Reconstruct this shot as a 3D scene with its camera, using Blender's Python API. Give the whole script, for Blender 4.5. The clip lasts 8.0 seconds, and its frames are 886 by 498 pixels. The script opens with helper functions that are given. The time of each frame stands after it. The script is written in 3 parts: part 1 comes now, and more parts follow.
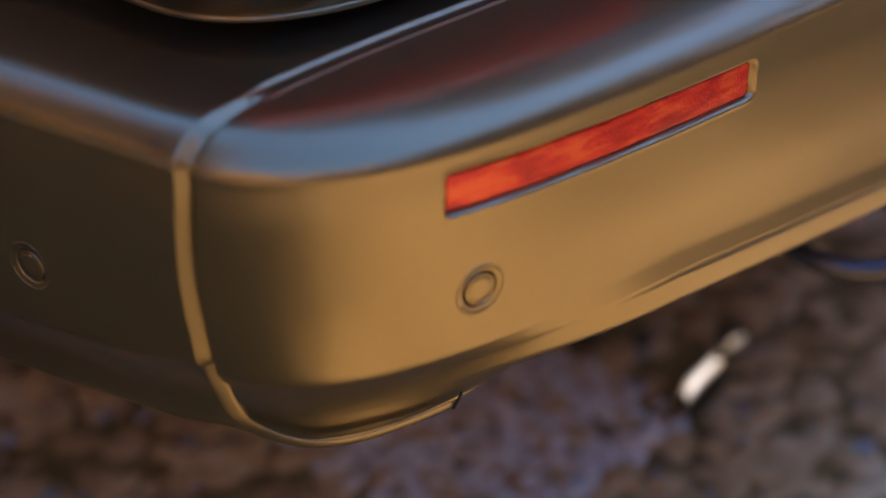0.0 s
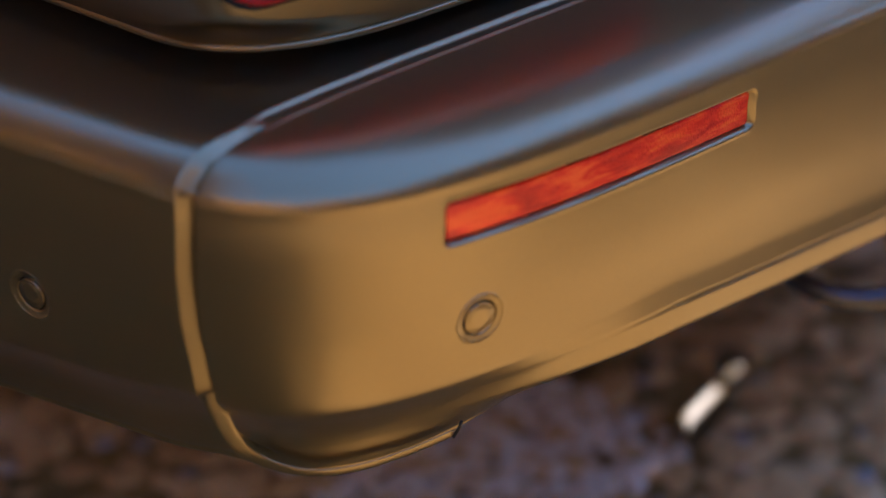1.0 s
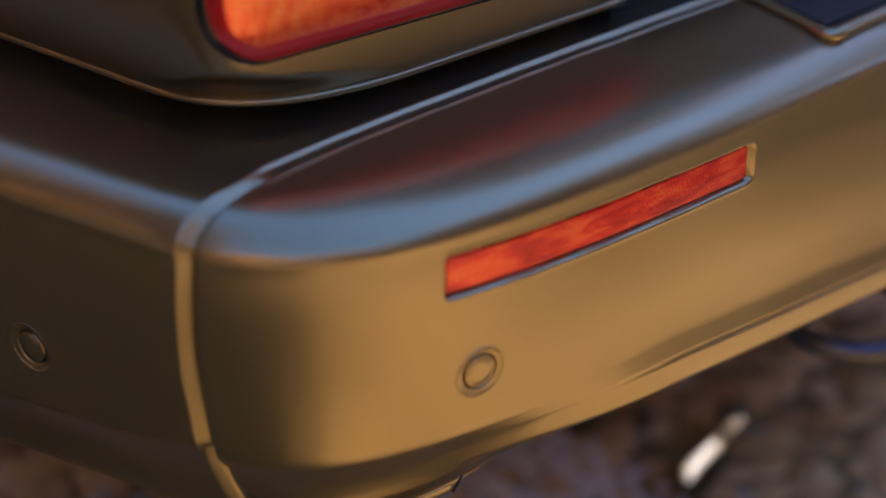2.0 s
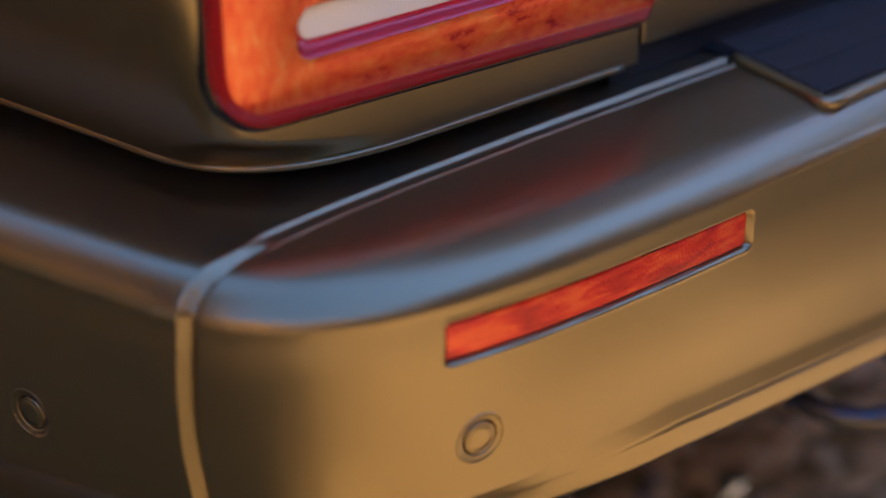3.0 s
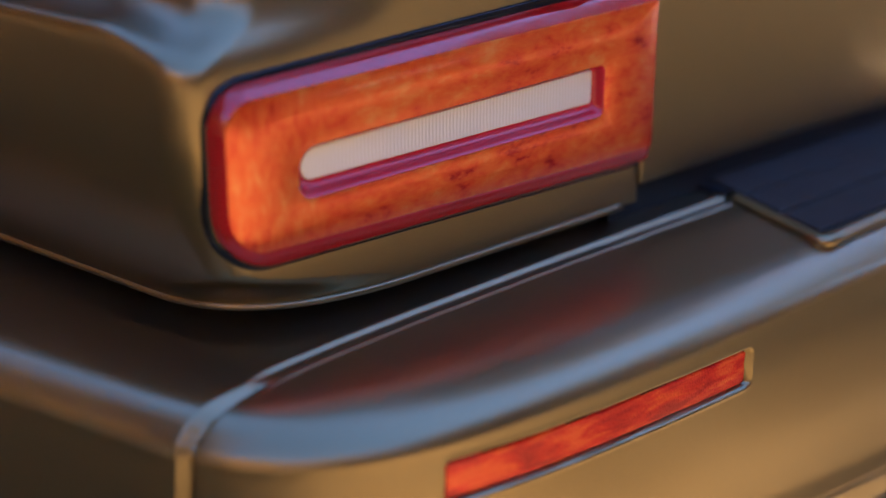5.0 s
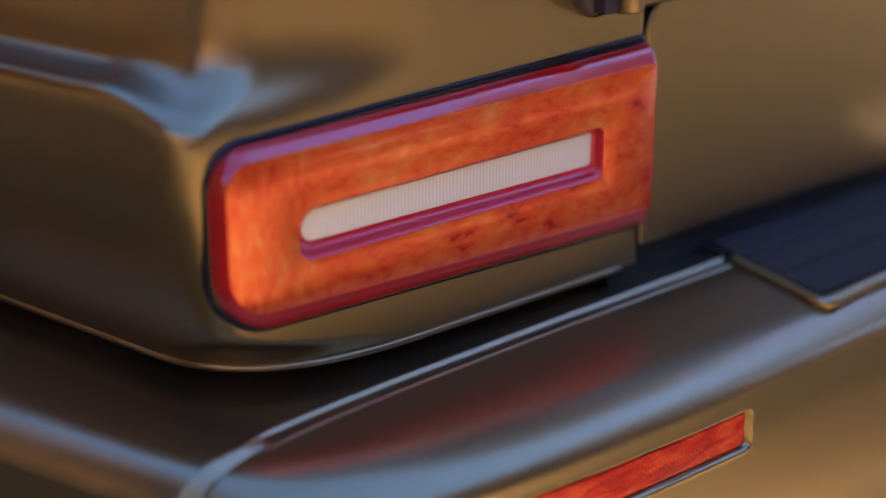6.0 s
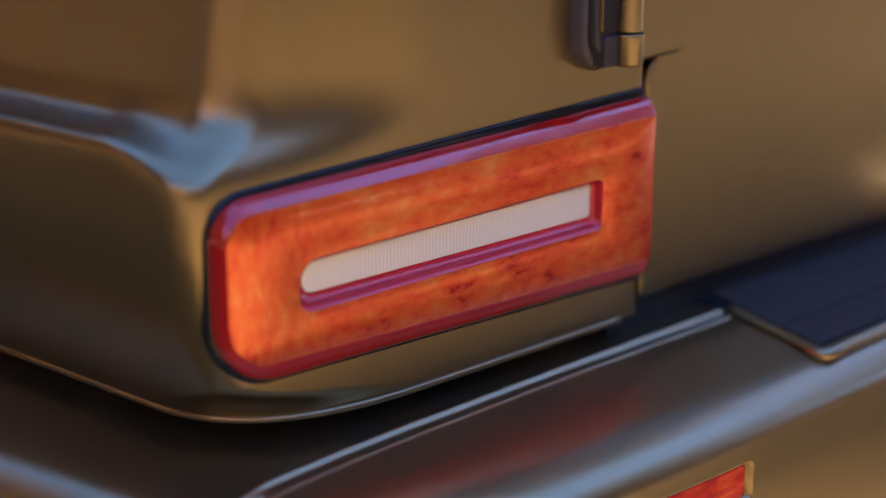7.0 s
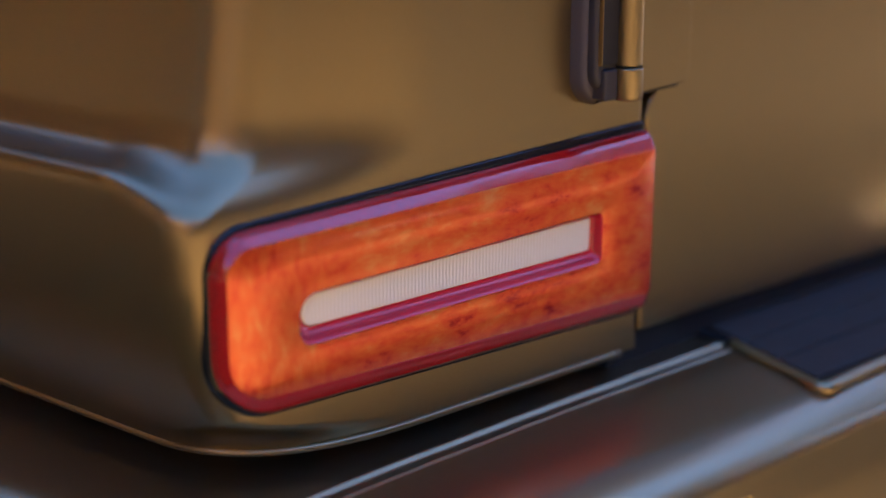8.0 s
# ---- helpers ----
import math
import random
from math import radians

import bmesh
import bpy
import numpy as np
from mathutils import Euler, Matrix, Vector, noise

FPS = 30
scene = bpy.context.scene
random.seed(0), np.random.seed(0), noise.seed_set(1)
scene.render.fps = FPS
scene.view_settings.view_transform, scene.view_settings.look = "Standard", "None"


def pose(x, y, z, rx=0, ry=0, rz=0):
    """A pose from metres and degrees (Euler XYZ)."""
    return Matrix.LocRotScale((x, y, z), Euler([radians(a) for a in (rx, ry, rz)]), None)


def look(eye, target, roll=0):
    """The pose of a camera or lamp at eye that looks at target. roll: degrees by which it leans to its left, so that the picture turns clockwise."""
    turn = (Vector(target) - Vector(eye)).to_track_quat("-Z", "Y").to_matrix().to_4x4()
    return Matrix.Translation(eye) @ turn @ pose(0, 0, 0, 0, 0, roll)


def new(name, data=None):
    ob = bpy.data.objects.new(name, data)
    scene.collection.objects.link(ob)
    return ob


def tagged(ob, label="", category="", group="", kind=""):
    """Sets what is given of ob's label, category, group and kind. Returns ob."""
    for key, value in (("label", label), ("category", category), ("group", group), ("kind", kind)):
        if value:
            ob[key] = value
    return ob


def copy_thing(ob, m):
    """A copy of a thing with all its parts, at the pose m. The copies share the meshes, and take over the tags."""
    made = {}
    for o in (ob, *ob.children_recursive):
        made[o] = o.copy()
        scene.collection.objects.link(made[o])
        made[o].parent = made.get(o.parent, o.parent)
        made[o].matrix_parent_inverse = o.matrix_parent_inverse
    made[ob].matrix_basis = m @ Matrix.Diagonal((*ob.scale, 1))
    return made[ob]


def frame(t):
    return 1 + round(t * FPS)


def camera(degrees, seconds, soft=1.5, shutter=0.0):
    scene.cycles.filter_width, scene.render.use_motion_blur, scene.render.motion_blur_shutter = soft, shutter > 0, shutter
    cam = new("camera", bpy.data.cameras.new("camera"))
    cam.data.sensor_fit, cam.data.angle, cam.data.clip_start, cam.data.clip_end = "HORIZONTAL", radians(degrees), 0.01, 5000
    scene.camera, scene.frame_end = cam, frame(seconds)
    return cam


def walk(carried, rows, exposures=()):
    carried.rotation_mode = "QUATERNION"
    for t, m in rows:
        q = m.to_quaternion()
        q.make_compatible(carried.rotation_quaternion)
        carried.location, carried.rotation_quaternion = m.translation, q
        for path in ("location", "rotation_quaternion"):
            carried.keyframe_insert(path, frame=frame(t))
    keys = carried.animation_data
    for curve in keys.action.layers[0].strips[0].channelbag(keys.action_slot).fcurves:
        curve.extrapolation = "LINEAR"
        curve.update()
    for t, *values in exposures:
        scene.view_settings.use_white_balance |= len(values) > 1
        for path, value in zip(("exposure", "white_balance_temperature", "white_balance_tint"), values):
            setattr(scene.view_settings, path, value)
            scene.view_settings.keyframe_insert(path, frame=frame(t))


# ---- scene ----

# ---------------------------------------------------------------- camera on a tilting tripod head
cam = camera(31.28, 8.0)
cam.data.dof.use_dof = True
cam.data.dof.focus_distance = 1.14
cam.data.dof.aperture_fstop = 2.0
PIVOT = Vector((-0.9004, -0.7968, 1.1045))   # the head's tilt axis
AHEAD, ABOVE = 0.0411, 0.0775                # the lens stands in front of and above that axis
YAW, PITCH = -43.0, -23.0
TILTS = [(0.0, -7.61), (0.5, -7.22), (1.0, -6.60), (1.5, -5.76), (2.0, -4.74), (2.5, -3.61), (3.0, -2.43), (3.5, -1.25), (4.0, -0.03),
         (4.5, 1.17), (5.0, 2.38), (5.5, 3.50), (6.0, 4.53), (6.5, 5.48), (7.0, 6.33), (7.5, 6.99), (8.0, 7.49)]
walk(cam, [(t, Matrix.Translation(PIVOT) @ pose(0, 0, 0, 90 + PITCH + d, 0, YAW) @ Matrix.Translation((0, ABOVE, -AHEAD)) @ pose(0, 0, 0, 0, 0, 0.0588 * t - 0.2))
           for t, d in TILTS], [(0.0, 2.68, 5450, 21), (8.0, 2.84, 5450, 21)])

# ---------------------------------------------------------------- world, sun, exposure
SUN_AZ, SUN_EL = 12.0, 40.0               # degrees: azimuth from +x towards +y, height
world = bpy.data.worlds.new("world")
scene.world = world
world.use_nodes = True
wn = world.node_tree.nodes
sky = wn.new("ShaderNodeTexSky")
sky.sky_type, sky.sun_disc = "NISHITA", False
sky.dust_density, sky.air_density, sky.ozone_density = 0.1, 1.0, 6.0
sky.sun_elevation, sky.sun_rotation = radians(SUN_EL), radians(90 - SUN_AZ)
wn["Background"].inputs["Strength"].default_value = 0.085
world.node_tree.links.new(sky.outputs["Color"], wn["Background"].inputs["Color"])
sun = new("sun", bpy.data.lights.new("sun", "SUN"))
sun.data.energy, sun.data.angle, sun.data.color = 4.4, radians(0.5), (1.0, 0.88, 0.70)
sun.matrix_world = look((3 * math.cos(radians(SUN_AZ)), 3 * math.sin(radians(SUN_AZ)), 3 * math.tan(radians(SUN_EL))), (0, 0, 0))


# ---------------------------------------------------------------- materials
def material(name, colour, rough=0.5, metal=0.0, **more):
    m = bpy.data.materials.new(name)
    m.use_nodes = True
    b = m.node_tree.nodes["Principled BSDF"]
    b.inputs["Base Color"].default_value = (*colour, 1)
    b.inputs["Roughness"].default_value = rough
    b.inputs["Metallic"].default_value = metal
    for k, v in more.items():
        b.inputs[k.replace("_", " ")].default_value = v
    return m


def node(m, kind, **values):
    n = m.node_tree.nodes.new(kind)
    for k, v in values.items():
        n.inputs[k].default_value = v
    return n


def link(m, a, b):
    m.node_tree.links.new(a, b)


def bsdf(m):
    return m.node_tree.nodes["Principled BSDF"]


def place(m, scale=(1, 1, 1)):
    """Object coordinates in metres, stretched by scale."""
    c = m.node_tree.nodes.new("ShaderNodeTexCoord")
    s = m.node_tree.nodes.new("ShaderNodeMapping")
    s.inputs["Scale"].default_value = scale
    link(m, c.outputs["Object"], s.inputs["Vector"])
    return s.outputs["Vector"]


def ramp(m, fac, stops):
    r = m.node_tree.nodes.new("ShaderNodeValToRGB")
    while len(r.color_ramp.elements) < len(stops):
        r.color_ramp.elements.new(0.5)
    for e, (at, c) in zip(r.color_ramp.elements, stops):
        e.position, e.color = at, (*c, 1)
    link(m, fac, r.inputs["Fac"])
    return r.outputs["Color"]


def noisy(m, scale, detail=4.0, rough=0.55, stretch=(1, 1, 1), distortion=0.0):
    n = node(m, "ShaderNodeTexNoise", Scale=scale, Detail=detail, Roughness=rough, Distortion=distortion)
    link(m, place(m, stretch), n.inputs["Vector"])
    return n.outputs["Fac"]


def bumped(m, fac, strength, distance):
    b = node(m, "ShaderNodeBump", Strength=strength, Distance=distance)
    link(m, fac, b.inputs["Height"])
    link(m, b.outputs["Normal"], bsdf(m).inputs["Normal"])


def spread(m, fac, low, high, socket):
    r = node(m, "ShaderNodeMapRange")
    r.inputs["To Min"].default_value, r.inputs["To Max"].default_value = low, high
    link(m, fac, r.inputs["Value"])
    link(m, r.outputs["Result"], bsdf(m).inputs[socket])


def paint_material():
    m = material("satin_bronze_paint", (0.5, 0.34, 0.19), 0.3, 0.95, Coat_Weight=1.0, Coat_Roughness=0.25, Coat_IOR=1.62, Specular_Tint=(0.16, 0.14, 0.15, 1), Sheen_Weight=0.02, Sheen_Roughness=0.5)
    fine = noisy(m, 2600.0, 2.0)
    link(m, ramp(m, fine, [(0.3, (0.275, 0.197, 0.082)), (0.7, (0.335, 0.243, 0.104))]), bsdf(m).inputs["Base Color"])
    spread(m, noisy(m, 9.0, 5.0), 0.31, 0.37, "Roughness")
    bumped(m, fine, 0.03, 0.0002)
    return m


PAINT = paint_material()
BLACK = material("black_rubber", (0.012, 0.012, 0.014), 0.55)
GLOSS = material("glossy_black_plastic", (0.012, 0.012, 0.014), 0.07)
GASKET = material("grey_hinge_gasket", (0.085, 0.074, 0.08), 0.5)
spread(GASKET, noisy(GASKET, 60.0), 0.42, 0.6, "Roughness")
GREY = material("dark_grey_plastic", (0.035, 0.034, 0.042), 0.45)
spread(GREY, noisy(GREY, 40.0), 0.38, 0.55, "Roughness")


def pad_material():
    m = material("black_grained_rubber", (0.045, 0.038, 0.034), 0.75, Specular_IOR_Level=0.3)
    grain = noisy(m, 900.0, 3.0)
    bumped(m, grain, 0.5, 0.0006)
    spread(m, noisy(m, 25.0, 5.0), 0.65, 0.85, "Roughness")
    return m


PAD = pad_material()


def lens_material(name, stops, stretch, scale, rough=0.3):
    m = material(name, stops[0][1], rough, 0.0, Coat_Weight=0.7, Coat_Roughness=0.14)
    link(m, ramp(m, noisy(m, scale, 5.0, 0.6, stretch, 0.4), stops), bsdf(m).inputs["Base Color"])
    return m


LENS = lens_material("orange_red_lens", [(0.34, (0.50, 0.008, 0.003)), (0.41, (0.90, 0.075, 0.006)), (0.54, (1.0, 0.16, 0.012)), (0.66, (1.0, 0.30, 0.05))], (0.8, 1, 0.95), 46.0, 0.25)


def lens_streaks():
    """Streaks across the lens at its outer end and along it elsewhere, with dark red specks."""
    m = LENS
    c = m.node_tree.nodes.new("ShaderNodeTexCoord")
    sep = m.node_tree.nodes.new("ShaderNodeSeparateXYZ")
    link(m, c.outputs["Object"], sep.inputs["Vector"])
    at = node(m, "ShaderNodeMapRange")
    at.interpolation_type = "SMOOTHSTEP"
    at.inputs["From Min"].default_value, at.inputs["From Max"].default_value = -0.275, -0.20
    link(m, sep.outputs["X"], at.inputs["Value"])
    upright = noisy(m, 95.0, 3.0, 0.6, (1.3, 1, 0.5), 0.2)
    level = noisy(m, 80.0, 3.0, 0.6, (0.55, 1, 1.2), 0.2)
    mix = m.node_tree.nodes.new("ShaderNodeMix")
    link(m, at.outputs["Result"], mix.inputs["Factor"])
    link(m, upright, mix.inputs["A"])
    link(m, level, mix.inputs["B"])
    big = noisy(m, 22.0, 3.0, 0.55)
    both = m.node_tree.nodes.new("ShaderNodeMix")
    both.inputs["Factor"].default_value = 0.42
    link(m, mix.outputs["Result"], both.inputs["A"])
    link(m, big, both.inputs["B"])
    old = bsdf(m).inputs["Base Color"].links[0].from_node
    link(m, both.outputs["Result"], old.inputs["Fac"])


lens_streaks()
REDLENS = material("deep_red_lens", (0.50, 0.006, 0.006), 0.12, 0.0, Coat_Weight=1.0, Coat_Roughness=0.02)
DARKRED = material("dark_red_edge", (0.11, 0.006, 0.006), 0.25)
PINK = material("crimson_lens", (0.60, 0.012, 0.03), 0.25, 0.0, Coat_Weight=0.4, Coat_Roughness=0.1)
MARK = lens_material("reflector_lens", [(0.38, (0.50, 0.004, 0.001)), (0.5, (0.80, 0.022, 0.002)), (0.62, (0.95, 0.10, 0.008))], (0.7, 1, 3.2), 34.0, 0.18)
cells = node(MARK, "ShaderNodeTexVoronoi", Scale=420.0)
link(MARK, place(MARK), cells.inputs["Vector"])
bumped(MARK, cells.outputs["Distance"], 0.35, 0.0008)
for m in (LENS, MARK):
    bsdf(m).inputs["Metallic"].default_value = 0.42
bsdf(MARK).inputs["Metallic"].default_value = 0.3
bsdf(MARK).inputs["Coat Weight"].default_value = 0.5


def white_material():
    m = material("ribbed_clear_white", (0.78, 0.74, 0.68), 0.4, 0.4, Coat_Weight=0.6, Coat_Roughness=0.1)
    w = node(m, "ShaderNodeTexWave", Scale=95.0, Distortion=1.5, Detail=2.0)
    link(m, place(m), w.inputs["Vector"])
    link(m, ramp(m, w.outputs["Fac"], [(0.0, (0.90, 0.87, 0.80)), (1.0, (0.98, 0.96, 0.92))]), bsdf(m).inputs["Base Color"])
    bumped(m, w.outputs["Fac"], 0.3, 0.0006)
    return m


WHITE = white_material()
METAL = material("dark_blued_steel", (0.10, 0.10, 0.12), 0.3, 0.9)
spread(METAL, noisy(METAL, 60.0), 0.22, 0.42, "Roughness")


def soil_material():
    m = material("brown_forest_soil", (0.16, 0.1, 0.06), 0.9)
    big = ramp(m, noisy(m, 2.2, 6.0, 0.62), [(0.3, (0.17, 0.112, 0.036)), (0.5, (0.28, 0.192, 0.058)), (0.68, (0.36, 0.265, 0.10))])
    small = ramp(m, noisy(m, 26.0, 6.0, 0.65), [(0.3, (0.45, 0.4, 0.36)), (0.7, (1.25, 1.15, 1.0))])
    mix = node(m, "ShaderNodeMixRGB", Fac=1.0)
    mix.blend_type = "MULTIPLY"
    link(m, big, mix.inputs["Color1"])
    link(m, small, mix.inputs["Color2"])
    link(m, mix.outputs["Color"], bsdf(m).inputs["Base Color"])
    bumped(m, noisy(m, 30.0, 6.0, 0.65), 0.8, 0.02)
    return m


SOIL = soil_material()
STONE = material("grey_stone", (0.3, 0.29, 0.3), 0.8)
link(STONE, ramp(STONE, noisy(STONE, 60.0), [(0.3, (0.22, 0.19, 0.17)), (0.7, (0.42, 0.40, 0.40))]), bsdf(STONE).inputs["Base Color"])
PEBBLE = material("bluish_pale_pebble", (0.55, 0.55, 0.6), 0.6)
link(PEBBLE, ramp(PEBBLE, noisy(PEBBLE, 60.0), [(0.3, (0.56, 0.45, 0.35)), (0.7, (0.88, 0.78, 0.68))]), bsdf(PEBBLE).inputs["Base Color"])
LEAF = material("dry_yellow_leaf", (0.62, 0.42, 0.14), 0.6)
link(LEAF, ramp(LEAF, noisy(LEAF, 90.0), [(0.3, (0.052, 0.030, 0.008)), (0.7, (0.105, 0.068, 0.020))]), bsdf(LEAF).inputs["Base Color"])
LITTER = material("brown_leaf_litter", (0.4, 0.27, 0.16), 0.75)
link(LITTER, ramp(LITTER, noisy(LITTER, 7.0, 6.0, 0.7), [(0.32, (0.28, 0.14, 0.045)), (0.5, (0.60, 0.36, 0.14)), (0.68, (0.78, 0.58, 0.32))]), bsdf(LITTER).inputs["Base Color"])
TYRE = material("tyre_rubber", (0.02, 0.02, 0.02), 0.8)


# ---------------------------------------------------------------- mesh helpers
def mesh_object(name, verts, faces, mat, parent=None, label="", smooth=True):
    me = bpy.data.meshes.new(name)
    me.from_pydata([tuple(v) for v in verts], [], faces)
    me.materials.append(mat)
    me.polygons.foreach_set("use_smooth", [smooth] * len(me.polygons))
    me.update()
    ob = new(name, me)
    ob.parent = parent
    if label:
        ob["label"] = label
    return ob


def grid_mesh(name, pts, mat, parent=None, label="", keep=None):
    """A sheet from an array of rows x columns x 3; keep: which of its quads are built."""
    nr, nc = pts.shape[:2]
    i, j = np.mgrid[0:nr - 1, 0:nc - 1]
    if keep is not None:
        i, j = i[keep], j[keep]
    i, j = i.ravel(), j.ravel()
    quads = np.stack([i * nc + j, i * nc + j + 1, (i + 1) * nc + j + 1, (i + 1) * nc + j], 1)
    used, quads = np.unique(quads, return_inverse=True)
    quads = quads.reshape(-1, 4)
    me = bpy.data.meshes.new(name)
    co = pts.reshape(-1, 3)[used]
    me.vertices.add(len(co))
    me.vertices.foreach_set("co", co.astype(np.float32).ravel())
    me.loops.add(quads.size)
    me.loops.foreach_set("vertex_index", quads.astype(np.int32).ravel())
    me.polygons.add(len(quads))
    me.polygons.foreach_set("loop_start", np.arange(0, quads.size, 4, dtype=np.int32))
    me.polygons.foreach_set("use_smooth", np.ones(len(quads), dtype=bool))
    me.materials.append(mat)
    me.update(calc_edges=True)
    me.validate()
    ob = new(name, me)
    ob.parent = parent
    if label:
        ob["label"] = label
    return ob


def normals(pts):
    n = np.cross(np.gradient(pts, axis=1), np.gradient(pts, axis=0))
    return n / (np.linalg.norm(n, axis=-1, keepdims=True) + 1e-12)


def ease(x, a, b):
    t = np.clip((x - a) / (b - a), 0, 1)
    return t * t * (3 - 2 * t)


def smooth_line(ctrl, n):
    """n points along a Catmull-Rom line through ctrl, evenly spaced."""
    c = np.array(ctrl, float)
    c = np.vstack([2 * c[0] - c[1], c, 2 * c[-1] - c[-2]])
    t = np.linspace(0, 1, 24, endpoint=False)[:, None]
    out = [0.5 * (2 * b + (d - a) * t + (2 * a - 5 * b + 4 * d - e) * t ** 2 + (3 * b - a - 3 * d + e) * t ** 3)
           for a, b, d, e in zip(c, c[1:], c[2:], c[3:])]
    line = np.vstack(out + [c[-2:-1]])
    far = np.r_[0, np.cumsum(np.linalg.norm(np.diff(line, axis=0), axis=1))]
    return np.stack([np.interp(np.linspace(0, far[-1], n), far, line[:, k]) for k in range(line.shape[1])], 1)


def plan(shape, side, bend, rear_x):
    """A plan line round the car's corner: a straight side, a rounded corner and a straight rear.
    shape: the side's x at y = 0.12, its taper, the rear's y, the corner's reach along side and rear, two handles."""
    xs, tn, yr, d1, d2, h1, h2 = shape
    k = np.array([xs + (0.12 - yr) * tn, yr])
    u = np.array([-tn, 1.0]) / math.hypot(tn, 1)
    s1, r1 = k + u * d1, k + np.array([d2, 0.0])
    a, b = s1 + (k - s1) * h1, r1 + (k - r1) * h2
    t = bend[:, None]
    corner = (1 - t) ** 3 * s1 + 3 * (1 - t) ** 2 * t * a + 3 * (1 - t) * t * t * b + t ** 3 * r1
    first = s1 + u * side[:, None]
    last = np.stack([r1[0] + (rear_x[1] - r1[0]) * rear_x[0], np.full(len(rear_x[0]), yr)], 1)
    return np.vstack([first, corner, last])


def tube(name, line, radius, mat, parent=None, label="", sides=8, caps=True):
    """A round bar along a line of points."""
    line = np.array(line, float)
    d = np.gradient(line, axis=0)
    d /= np.linalg.norm(d, axis=1, keepdims=True)
    side = np.cross(d, (0.0, 0.0, 1.0))
    side /= np.linalg.norm(side, axis=1, keepdims=True) + 1e-9
    up = np.cross(side, d)
    a = np.linspace(0, 2 * math.pi, sides, endpoint=False)
    verts = (line[:, None] + radius * (np.cos(a)[None, :, None] * side[:, None] + np.sin(a)[None, :, None] * up[:, None])).reshape(-1, 3)
    faces = [[i * sides + k, i * sides + (k + 1) % sides, (i + 1) * sides + (k + 1) % sides, (i + 1) * sides + k]
             for i in range(len(line) - 1) for k in range(sides)]
    if caps:
        faces += [list(range(sides))[::-1], [(len(line) - 1) * sides + k for k in range(sides)]]
    return mesh_object(name, verts, faces, mat, parent, label)


def rounded(x0, x1, z0, z1, radii, n=10, slant=0.0):
    """Outline of a rectangle in x and z with radii at bottom left, bottom right, top right and top left; slant lifts its top right."""
    out = []
    for cx, cz, r, a0 in ((x0 + radii[0], z0 + radii[0], radii[0], 180), (x1 - radii[1], z0 + radii[1], radii[1], 270),
                          (x1 - radii[2], z1 - radii[2], radii[2], 0), (x0 + radii[3], z1 - radii[3], radii[3], 90)):
        for a in np.radians(np.linspace(a0, a0 + 90, n)):
            out.append((cx + r * math.cos(a), cz + r * math.sin(a)))
    o = np.array(out)
    o[:, 1] += slant * ((o[:, 0] - x0) / (x1 - x0)) * (o[:, 1] > (z0 + z1) / 2)
    return o


def rings(name, outlines, mat, parent=None, label="", cap=False):
    """A skin over outlines in x and z, each with its y."""
    verts, faces, n = [], [], len(outlines[0][0])
    for o, y in outlines:
        verts += [(p[0], y, p[1]) for p in o]
    for i in range(len(outlines) - 1):
        faces += [[i * n + k, i * n + (k + 1) % n, (i + 1) * n + (k + 1) % n, (i + 1) * n + k] for k in range(n)]
    if cap:
        faces.append([(len(outlines) - 1) * n + k for k in range(n)])
    ob = mesh_object(name, verts, faces, mat, parent, label)
    if cap:
        ob.data.polygons[len(faces) - 1].use_smooth = False
    return ob


def soft_edges(ob, width, segments=2):
    b = ob.modifiers.new("bevel", "BEVEL")
    b.width, b.segments, b.limit_method = width, segments, "ANGLE"
    return ob


def box(name, lo, hi, mat, parent=None, label="", bevel=0.0):
    (a, b, c), (d, e, f) = lo, hi
    verts = [(x, y, z) for x in (a, d) for y in (b, e) for z in (c, f)]
    faces = [(0, 1, 3, 2), (4, 6, 7, 5), (0, 4, 5, 1), (2, 3, 7, 6), (0, 2, 6, 4), (1, 5, 7, 3)]
    ob = mesh_object(name, verts, faces, mat, parent, label, smooth=False)
    return soft_edges(ob, bevel) if bevel else ob


# ---------------------------------------------------------------- ground
def ground():
    r = np.r_[0, 0.4 * 1.22 ** np.arange(0, 46)]
    a = np.linspace(0, 2 * math.pi, 97)
    x, y = r[:, None] * np.cos(a), r[:, None] * np.sin(a)
    z = np.zeros_like(x)
    for i in range(x.shape[0]):
        for j in range(x.shape[1]):
            z[i, j] = 0.02 * (noise.noise((x[i, j] * 1.5, y[i, j] * 1.5, 0)) - 0.4) + 0.3 * noise.noise((x[i, j] * 0.05, y[i, j] * 0.05, 3)) * min(1, r[i] / 30)
    z[:, -1] = z[:, 0]
    ob = grid_mesh("ground", np.stack([x, y, z], -1)[:, ::-1], SOIL)
    return tagged(ob, "brown forest soil with leaf litter and pale stones", "ground", kind="structure")


ground()

# ---------------------------------------------------------------- the car
car = tagged(new("car"), "satin bronze off-road car with square tail lamp and stepped rear bumper", "car")

